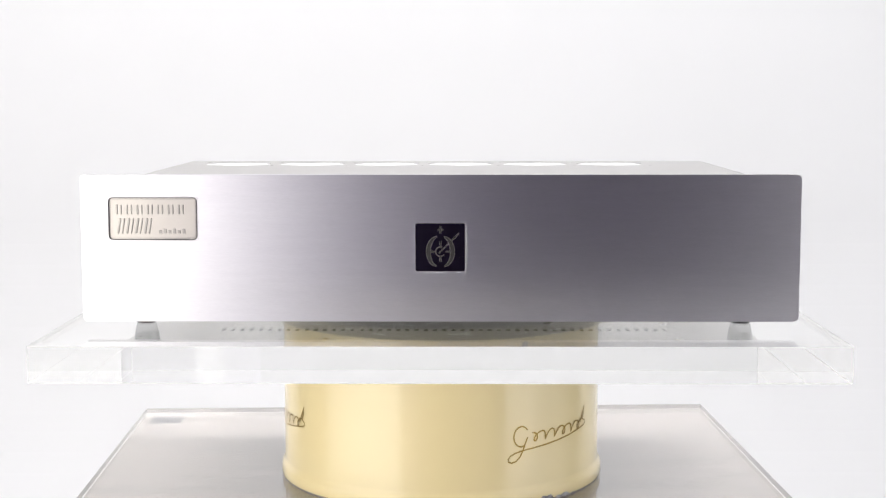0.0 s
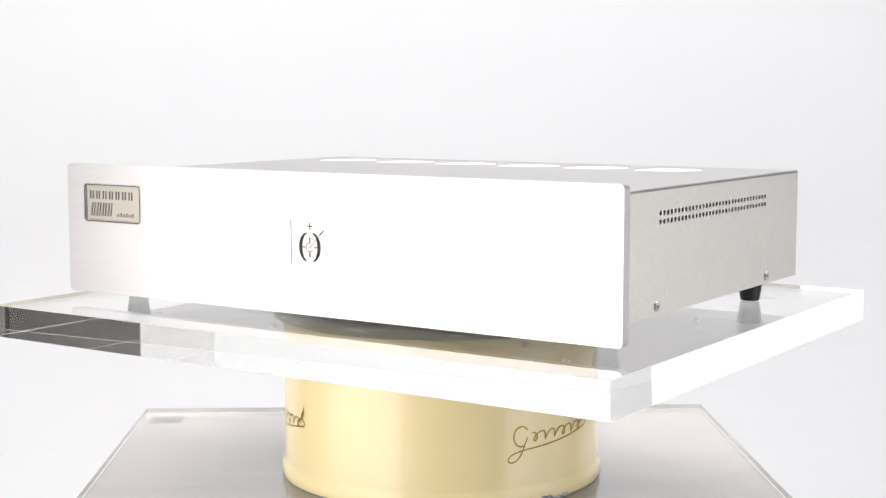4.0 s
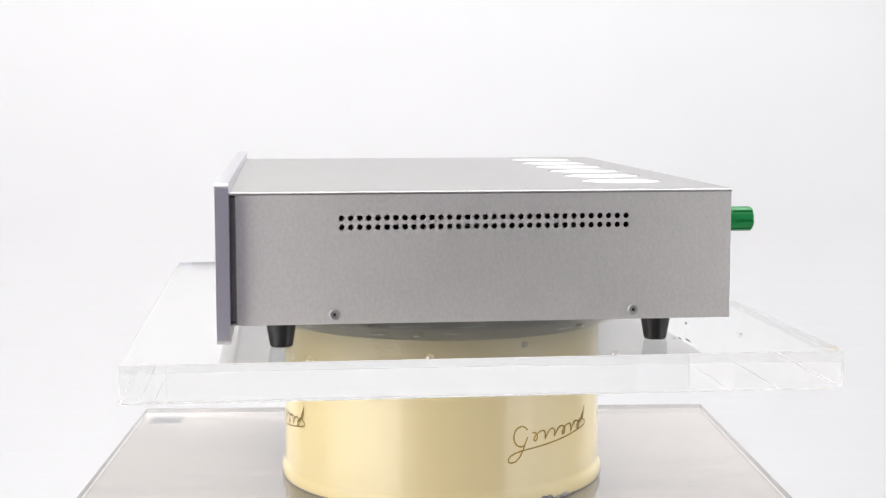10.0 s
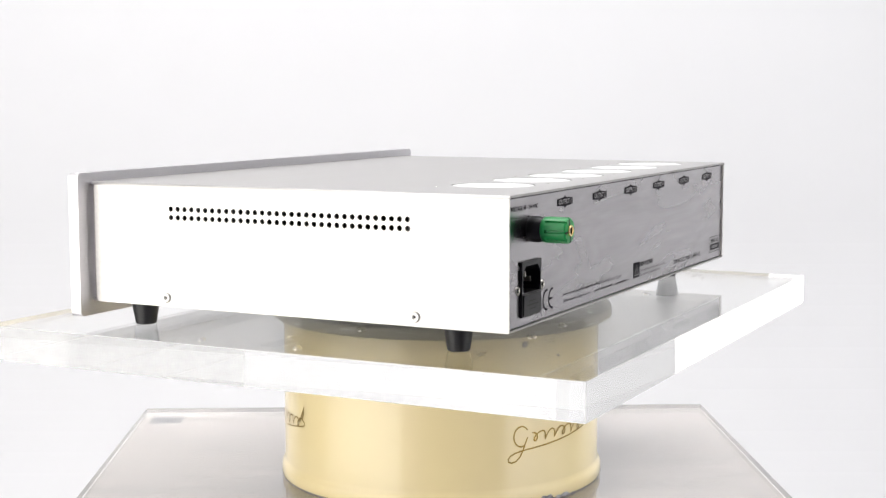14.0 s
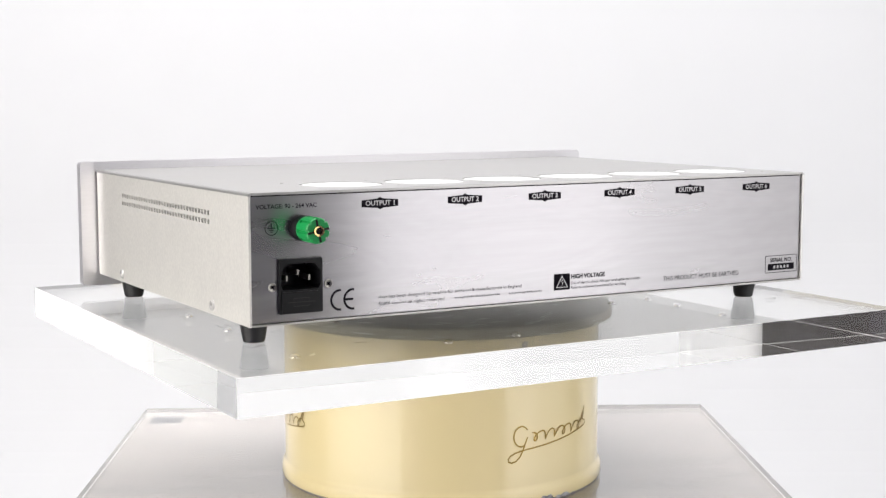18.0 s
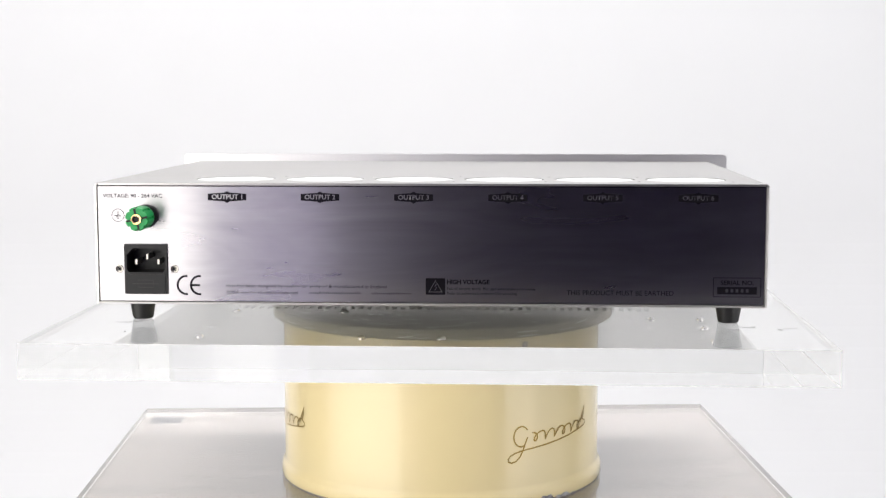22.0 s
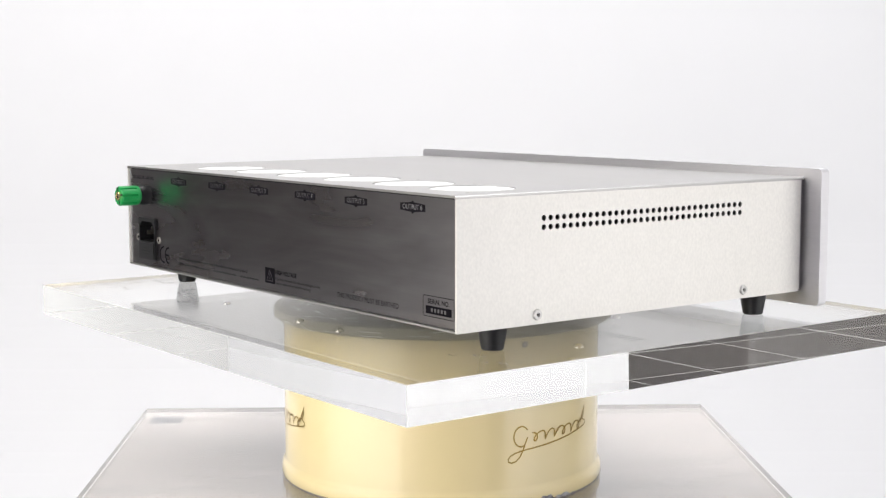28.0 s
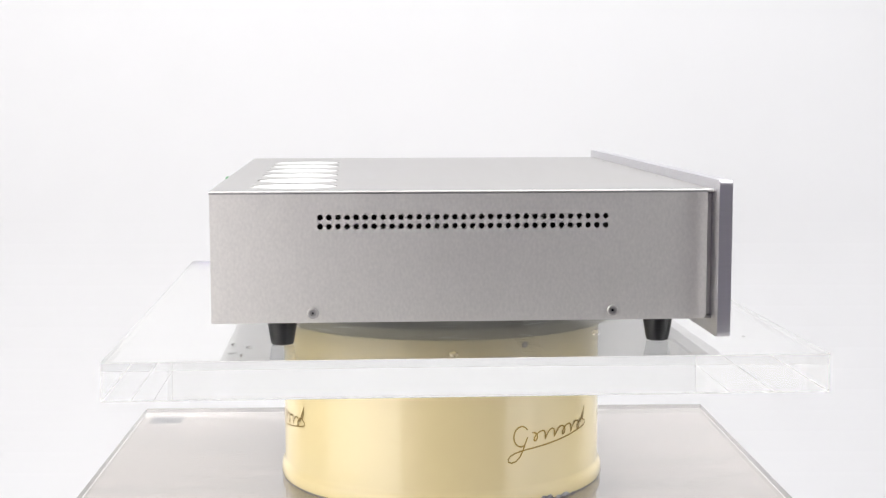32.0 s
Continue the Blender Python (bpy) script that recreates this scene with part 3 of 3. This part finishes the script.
def cover():
    t = 0.0012
    rot = {1: Matrix(((0, 0, 1, CX1 - t), (1, 0, 0, 0), (0, 1, 0, 0), (0, 0, 0, 1))), -1: Matrix(((0, 0, 1, CX0), (1, 0, 0, 0), (0, 1, 0, 0), (0, 0, 0, 1)))}
    out = []
    for s in (1, -1):
        holes = [circle(y, z, 0.00165, 12) for z in (0.0740, 0.0689) for y in HOLE_Y]
        bm = plate([(CF + 0.005, CZ0), (CB, CZ0), (CB, CZ1 - 0.0018), (CF + 0.0035, CZ1 - 0.0018), (CF + 0.0035, CZ0 + 0.0015)], holes, 0, t, rot[s])
        sp = part("side_panel", bm, SIDE_STEEL, unit, "satin steel side with two rows of round vent holes")
        xs = CX1 if s == 1 else CX0
        for y in (-0.0830, 0.0860):
            sc = lathe([(0.0001, 0.0004), (0.0010, 0.0004), (0.0013, 0.0012), (0.0026, 0.0012), (0.0031, 0.0004), (0.0032, 0.0)], 20)
            bmesh.ops.transform(sc, matrix=Matrix.Translation((xs, y, 0.0204)) @ Matrix.Rotation(radians(90 * s), 4, "Y"), verts=sc.verts)
            so = smooth(part("screw", sc, SCREW, sp), 40)
            # black plug in place of the hex recess, its shade given as colour
            sk = lathe([(0.0007, 0.0002), (0.0007, 0.0006)], 6)
            bmesh.ops.transform(sk, matrix=Matrix.Translation((xs, y, 0.0204)) @ Matrix.Rotation(radians(90 * s), 4, "Y"), verts=sk.verts)
            part("socket_shade", sk, INK, so)
    lid_bm = plate(rrect(CX0 + 0.0021, CX1 - 0.0021, CF, CB + 0.0004, 0.0003, 1), [circle(0.1255 - 0.0565 * k, 0.097, 0.0250, 40) for k in range(6)], CZ1 - 0.0014, CZ1)
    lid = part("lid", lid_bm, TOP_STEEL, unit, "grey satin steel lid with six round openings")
    for s, x in ((1, CX1), (-1, CX0)):
        arc = [(x + s * (0.0018 * math.sin(radians(9 * k)) - 0.0018), CZ1 - 0.0018 + 0.0018 * math.cos(radians(9 * k))) for k in range(11)]
        bm = bmesh.new()
        ring = arc + [(x - s * 0.0012, CZ1 - 0.0018), (x - s * 0.0018, CZ1 - 0.0012)]
        ends = [[bm.verts.new((px, y, pz)) for px, pz in ring] for y in (CF + 0.0003, CB + 0.0003)]
        for k in range(len(ring)):
            j = (k + 1) % len(ring)
            bm.faces.new((ends[0][k], ends[0][j], ends[1][j], ends[1][k]))
        bm.faces.new(ends[0])
        bm.faces.new(ends[1][::-1])
        bmesh.ops.recalc_face_normals(bm, faces=bm.faces[:])
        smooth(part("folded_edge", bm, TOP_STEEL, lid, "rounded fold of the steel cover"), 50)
    for k in range(6):
        d = lathe([(0.001, CZ1 - 0.004), (0.0243, CZ1 - 0.004), (0.0243, CZ1 - 0.0006), (0.0239, CZ1 - 0.0003), (0.001, CZ1 - 0.0003)], 48)
        bmesh.ops.translate(d, vec=(0.1255 - 0.0565 * k, 0.097, 0), verts=d.verts)
        smooth(part("outlet_disc", d, WHITE_DISC, lid, "flush round white outlet disc"), 40)
    spots = [(0.1255 - 0.0565 * k + dx, y) for k in range(6) for dx, y in ((0.0282, 0.0735), (-0.026, 0.121))]
    spots += [(-0.0767, -0.134), (0.118, -0.134)]
    for x, y in spots:
        s = lathe([(0.0001, CZ1 + 0.0003), (0.0007, CZ1 + 0.0003), (0.0010, CZ1 + 0.0001), (0.0010, CZ1 - 0.001)], 10)
        bmesh.ops.translate(s, vec=(x, y, 0), verts=s.verts)
        part("rivet", s, TOP_STEEL, lid)


def spacer():
    part("subframe", box(CX0 + 0.003, CX1 - 0.003, PB, CF + 0.006, CZ0 + 0.002, CZ1 - 0.003), TOP_STEEL, unit)


BOTTOM_SCREWS = [(0.0725, -0.024), (0.151, -0.0245), (0.047, 0.0885), (0.153, 0.088), (-0.074, -0.096), (-0.1855, -0.0915),
                 (-0.145, 0.003), (-0.179, 0.0025), (-0.178, 0.0385), (-0.178, 0.089), (-0.004, 0.089), (0.152, -0.096)]


def underside():
    slots = [[(-0.1463 + 0.00615 * k + a, b) for a, b in ((-0.0016, -0.0540), (0.0016, -0.0540), (0.0016, -0.0400), (-0.0016, -0.0400))] for k in range(49)]
    bm = plate([(CX0 + 0.0013, CF), (CX1 - 0.0013, CF), (CX1 - 0.0013, CB - 0.0002), (CX0 + 0.0013, CB - 0.0002)], slots, CZ0, CZ0 + 0.0012)
    b = part("bottom_plate", bm, TOP_STEEL, unit, "steel bottom plate with a row of vent slots")
    for x, y in BOTTOM_SCREWS:
        s = lathe([(0.0001, -0.0027), (0.0012, -0.0025), (0.0024, -0.0019), (0.0032, -0.0009), (0.0034, -0.0002), (0.0034, 0.0003)], 16)
        bmesh.ops.translate(s, vec=(x, y, CZ0), verts=s.verts)
        smooth(part("screw", s, CHROME, b), 60)
    for x, y in ((0.1865, -0.1126), (0.1855, 0.1038), (-0.1840, 0.1038), (-0.1840, -0.1126)):
        f = lathe([(0.0005, 0.0003), (0.0056, 0.0003), (0.0063, 0.0008), (0.0067, 0.0022), (0.0086, 0.0136), (0.0088, 0.0143), (0.0088, CZ0), (0.0005, CZ0)], 32)
        bmesh.ops.translate(f, vec=(x, y, 0), verts=f.verts)
        smooth(part("foot", f, RUBBER, unit, "tapered black rubber foot"), 35)


INLET_X, INLET_Z = 0.17285, 0.0363
HEXA = [(-0.0118, 0.0000), (-0.0106, -0.0020), (0.0106, -0.0020), (0.0118, 0.0000), (0.0118, 0.0086), (0.0080, 0.0126), (-0.0080, 0.0126), (-0.0118, 0.0086)]
INLET = [(-INLET_X + x * 1.05, INLET_Z + 0.005 + (z - 0.005) * 1.05) for x, z in HEXA]


def back_panel():
    yb = CB - 0.0013
    bm = plate([(-(CX1 - 0.0017), CZ0 + 0.0017), (-(CX0 + 0.0017), CZ0 + 0.0017), (-(CX0 + 0.0017), CZ1 - 0.0022), (-(CX1 - 0.0017), CZ1 - 0.0022)], [INLET], -0.0012, 0, behind(0, 0, yb))
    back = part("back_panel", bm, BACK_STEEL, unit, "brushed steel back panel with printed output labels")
    part("back_lip", box(CX0 + 0.0013, CX1 - 0.0013, yb - 0.0008, CB + 0.0002, CZ0 + 0.0001, CZ0 + 0.0011, 0.0002, 1), TOP_STEEL, unit)
    # added near-black sheet: gives the gaps round the back panel their shade
    part("gap_shade_sheet", plate([(-(CX1 - 0.0013), CZ0 + 0.0013), (-(CX0 + 0.0013), CZ0 + 0.0013), (-(CX0 + 0.0013), CZ1 - 0.0016), (-(CX1 - 0.0013), CZ1 - 0.0016)], [INLET], -0.0022, -0.0018, behind(0, 0, yb)), INSIDE_SHADE, unit)
    yi = yb + 0.00025
    for k in range(6):
        x = 0.1225 - 0.0565 * k
        pts = [(-0.0117, -0.0019), (-0.0026, -0.0026), (-0.0018, -0.0026), (0, -0.0036), (0.0018, -0.0026), (0.0026, -0.0026), (0.0117, -0.0019),
               (0.0117, 0.0019), (0.0026, 0.0026), (0.0018, 0.0026), (0, 0.0036), (-0.0018, 0.0026), (-0.0026, 0.0026), (-0.0117, 0.0019)]
        pl = part("output_label", plate(pts, [], 0, 0.0002, behind(x, 0.0803, yb)), INK, back, "black label with white lettering")
        part("lettering", lettering("OUTPUT %d" % (k + 1), 0.0027, behind(x, 0.0803, yi), 0.0186, 0.022), BACK_STEEL, pl)
    def line(text, x0, x1, z, h, bold=0.0):
        part("lettering", lettering(text, h, behind((x0 + x1) / 2, z, yb + 0.00012), abs(x0 - x1), bold), INK, back)
    line("VOLTAGE: 90 - 264 VAC", 0.1988, 0.1622, 0.0808, 0.0023, 0.02)
    line("HIGH VOLTAGE", -0.0105, -0.0362, 0.0293, 0.0026, 0.035)
    line("Risk of electric shock. No user serviceable parts inside.", -0.0105, -0.0640, 0.0253, 0.0018)
    line("Refer to authorised personnel for servicing.", -0.0105, -0.0530, 0.0225, 0.0018)
    line("THIS PRODUCT MUST BE EARTHED", -0.0825, -0.1462, 0.0232, 0.0029)
    # maker's lines: names stand as bars
    line("has been designed by", 0.1172, 0.0893, 0.0262, 0.0019)
    line("for", 0.0778, 0.0741, 0.0262, 0.0019)
    line("& manufactured in England", 0.0612, 0.0261, 0.0262, 0.0019)
    line("\u00a92004", 0.1238, 0.1165, 0.0222, 0.0019)
    line("all rights reserved", 0.1046, 0.0803, 0.0222, 0.0019)
    rng = random.Random(9)
    bms = []
    for x0, x1, z in ((0.1238, 0.1186, 0.0262), (0.0880, 0.0790, 0.0262), (0.0728, 0.0625, 0.0262), (0.1152, 0.1060, 0.0222), (0.0731, 0.0416, 0.0222), (0.0351, 0.0116, 0.0222)):
        x = x0
        while x > x1:
            w = rng.choice((0.0005, 0.0006, 0.0008))
            low, high = rng.choice(((-0.0005, 0.0004), (-0.0005, 0.0008), (-0.0005, 0.0004), (-0.0009, 0.0004)))
            bms.append(plate([(-w / 2, low), (w / 2, low), (w / 2, high), (-w / 2, high)], [], 0, 0.0001, behind(x - w / 2, z, yb)))
            x -= w + 0.0006
    part("fine_print", merge(*bms), FINE_PRINT, back)
    # warning sign
    ws = part("warning_sign", plate(rrect(-0.0059, 0.0059, -0.0050, 0.0050, 0.0003, 1), [], 0, 0.0002, behind(-0.0036, 0.0266, yb)), INK, back, "black warning triangle sign")
    bms = [ribbon([(-0.0040, -0.0033), (0.0040, -0.0033), (0.0, 0.0036)], 0.0008, behind(-0.0036, 0.0266, yi), closed=True),
           ribbon([(0.0006, 0.0016), (-0.0006, -0.0002), (0.0006, -0.0004), (-0.0003, -0.0024)], 0.0004, behind(-0.0036, 0.0266, yi))]
    part("triangle", merge(*bms), BACK_STEEL, ws)
    # serial number box
    bms = [ribbon(rrect(-0.0140, 0.0140, -0.0057, 0.0057, 0.0003, 1), 0.0004, behind(-0.1837, 0.0272, yb + 0.00012), closed=True),
           plate([(-0.0117, -0.0042), (0.0117, -0.0042), (0.0117, 0.0002), (-0.0117, 0.0002)], [], 0, 0.0001, behind(-0.1837, 0.0272, yb)),
           lettering("SERIAL NO.", 0.0026, behind(-0.1837, 0.0298, yb + 0.00012), 0.0195, 0.02)]
    sb = part("serial_box", merge(*bms), INK, back)
    bms = [plate([(-0.0008, -0.0010), (0.0008, -0.0010), (0.0008, 0.0010), (-0.0008, 0.0010)], [], 0, 0.0002, behind(-0.1837 + d, 0.0252, yb)) for d in (-0.006, -0.003, 0.0, 0.003, 0.006)]
    part("number_bars", merge(*bms), BACK_STEEL, sb)
    # conformity mark of two open rings
    bms = []
    for cx, bar in ((0.1482, False), (0.1400, True)):
        bms.append(ribbon([(0.0056 * math.cos(radians(a)), 0.0056 * math.sin(radians(a))) for a in range(100, 261, 8)], 0.0013, behind(cx, 0.0265, yb + 0.00012)))
        bms.append(ribbon([(0.0056 * math.cos(radians(100)), 0.0056 * math.sin(radians(100))), (0.0006, 0.0055)], 0.0013, behind(cx, 0.0265, yb + 0.00012)))
        bms.append(ribbon([(0.0056 * math.cos(radians(260)), 0.0056 * math.sin(radians(260))), (0.0006, -0.0055)], 0.0013, behind(cx, 0.0265, yb + 0.00012)))
        if bar:
            bms.append(ribbon([(-0.0056, 0), (0.0, 0)], 0.0013, behind(cx, 0.0265, yb + 0.00016)))
    part("conformity_mark", merge(*bms), INK, back)
    # earth sign
    bms = [ribbon([(0.0038 * math.cos(2 * math.pi * i / 28), 0.0038 * math.sin(2 * math.pi * i / 28)) for i in range(28)], 0.0004, behind(0.1896, 0.0690, yb + 0.00012), closed=True),
           ribbon([(0, 0.0026), (0, 0)], 0.0005, behind(0.1896, 0.0690, yb + 0.00012)),
           ribbon([(-0.0022, 0), (0.0022, 0)], 0.0005, behind(0.1896, 0.0690, yb + 0.00016)),
           ribbon([(-0.0014, -0.0010), (0.0014, -0.0010)], 0.0005, behind(0.1896, 0.0690, yb + 0.00012)),
           ribbon([(-0.0007, -0.0020), (0.0007, -0.0020)], 0.0005, behind(0.1896, 0.0690, yb + 0.00012))]
    part("earth_sign", merge(*bms), INK, back)
    return back, yb


def mains_inlet(back, yb):
    cx, cz, hexa = INLET_X, INLET_Z, HEXA
    inlet = part("mains_inlet", plate(rrect(-0.01325, 0.01325, -0.0153, 0.0153, 0.0006, 2), [hexa], 0, 0.0014, behind(cx, cz, yb)), BLACK_PLASTIC, back, "black mains inlet with fuse drawer")
    wall = [(x * 1.04, 0.005 + (z - 0.005) * 1.04) for x, z in hexa]
    part("recess", merge(plate(wall, [hexa], -0.0150, 0.0, behind(cx, cz, yb)), plate(wall, [], -0.0165, -0.0152, behind(cx, cz, yb))), BLACK_PLASTIC, inlet, "deep shaped socket of the inlet")
    for x, z in ((-0.0068, 0.0040), (0.0, 0.0072), (0.0068, 0.0040)):
        part("pin", plate([(x - 0.0006, z - 0.0015), (x + 0.0006, z - 0.0015), (x + 0.0006, z + 0.0015), (x - 0.0006, z + 0.0015)], [], -0.0152, -0.0025, behind(cx, cz, yb)), BRIGHT_SCREW, inlet)
    dr = part("fuse_drawer", plate(rrect(-0.0118, 0.0118, -0.0144, -0.0030, 0.0006, 2), [], 0.0014, 0.0020, behind(cx, cz, yb)), BLACK_PLASTIC, inlet)
    bms = [ribbon([(-0.0047, -0.0111), (0.0047, -0.0111), (0.0047, -0.0067), (-0.0047, -0.0067)], 0.00035, behind(cx, cz, yb + 0.0021), closed=True),
           ribbon([(-0.0082, -0.0089), (0.0082, -0.0089)], 0.00035, behind(cx, cz, yb + 0.00212))]
    part("fuse_sign", merge(*bms), ETCH, dr, "raised fuse sign on the drawer")
    for x in (0.1895, 0.1556):
        s = lathe([(0.0001, 0.0003), (0.0016, 0.0003), (0.0018, 0.0006), (0.0023, 0.0006), (0.0026, 0.0)], 20)
        m = behind(x, 0.0363, yb)
        bmesh.ops.transform(s, matrix=m, verts=s.verts)
        so = smooth(part("inlet_screw", s, BRIGHT_SCREW, back), 60)
        # black cross on the head: shade of the cross recess as colour
        cr = merge(box(-0.0012, 0.0012, -0.0003, 0.0003, 0.0003, 0.00065), box(-0.0003, 0.0003, -0.0012, 0.0012, 0.0003, 0.00068))
        bmesh.ops.transform(cr, matrix=m @ Matrix.Rotation(radians(35), 4, "Z"), verts=cr.verts)
        part("cross_shade", cr, INK, so)


def earth_post(back, yb):
    m = behind(0.1720, 0.0686, yb)
    c = lathe([(0.001, 0.0), (0.0070, 0.0), (0.0073, 0.0020), (0.0072, 0.0055), (0.0064, 0.0080), (0.001, 0.0080)], 32)
    bmesh.ops.transform(c, matrix=m, verts=c.verts)
    post = smooth(part("earth_terminal", c, BLACK_PLASTIC, back, "green ribbed earth binding post"), 35)
    bm = bmesh.new()
    n, rings = 96, []
    for z, r0, rib in ((0.0076, 0.0060, 0), (0.0090, 0.0070, 0), (0.0110, 0.0072, 0), (0.0114, 0.0072, 1), (0.0222, 0.0072, 1), (0.0232, 0.0066, 1)):
        ring = []
        for k in range(n):
            a = 2 * math.pi * k / n
            r = r0 - rib * (0.0010 if (k % 12) < 3 else 0)
            ring.append(bm.verts.new((r * math.cos(a), r * math.sin(a), z)))
        rings.append(ring)
    core = [bm.verts.new((0.0026 * math.cos(2 * math.pi * k / n), 0.0026 * math.sin(2 * math.pi * k / n), 0.0232)) for k in range(n)]
    rings.append(core)
    for a, b in zip(rings, rings[1:]):
        for k in range(n):
            bm.faces.new((a[k], a[(k + 1) % n], b[(k + 1) % n], b[k]))
    bm.faces.new(rings[0][::-1])
    bmesh.ops.transform(bm, matrix=m, verts=bm.verts)
    bmesh.ops.recalc_face_normals(bm, faces=bm.faces[:])
    part("knob", bm, GREEN, post, "ribbed green knob")
    r = lathe([(0.0019, 0.0190), (0.0019, 0.0240), (0.0022, 0.0242), (0.0030, 0.0242), (0.0031, 0.0238), (0.0031, 0.0210)], 24, closed=False)
    bmesh.ops.transform(r, matrix=m, verts=r.verts)
    smooth(part("socket_ring", r, BRASS, post, "gold-coloured socket ring"), 40)
    # flat disc across the bore, the shade of its depth put into the colour
    r = lathe([(0.0001, 0.0214), (0.0019, 0.0214)], 24, closed=False)
    bmesh.ops.transform(r, matrix=m, verts=r.verts)
    part("bore", r, INSIDE_SHADE, post)
    sl = merge(box(-0.0006, 0.0006, -0.0064, 0.0064, 0.0226, 0.02335), box(-0.0064, 0.0064, -0.0006, 0.0006, 0.0226, 0.02332))
    bmesh.ops.transform(sl, matrix=m @ Matrix.Rotation(radians(12), 4, "Z"), verts=sl.verts)
    part("slot", sl, BLACK_PLASTIC, post)


panel = front_panel()
badge_plate(panel)
logo_window(panel)
cover()
spacer()
underside()
back_steel, BACK_Y = back_panel()
mains_inlet(back_steel, BACK_Y)
earth_post(back_steel, BACK_Y)


# ---- the turning ----
def motions():
    rows = [(float(t), Matrix.Rotation(radians(-0.68 - 8.2994 * t), 4, "Z")) for t in range(33)]
    for ob in (platter, slab, unit):
        walk(ob, rows)


motions()
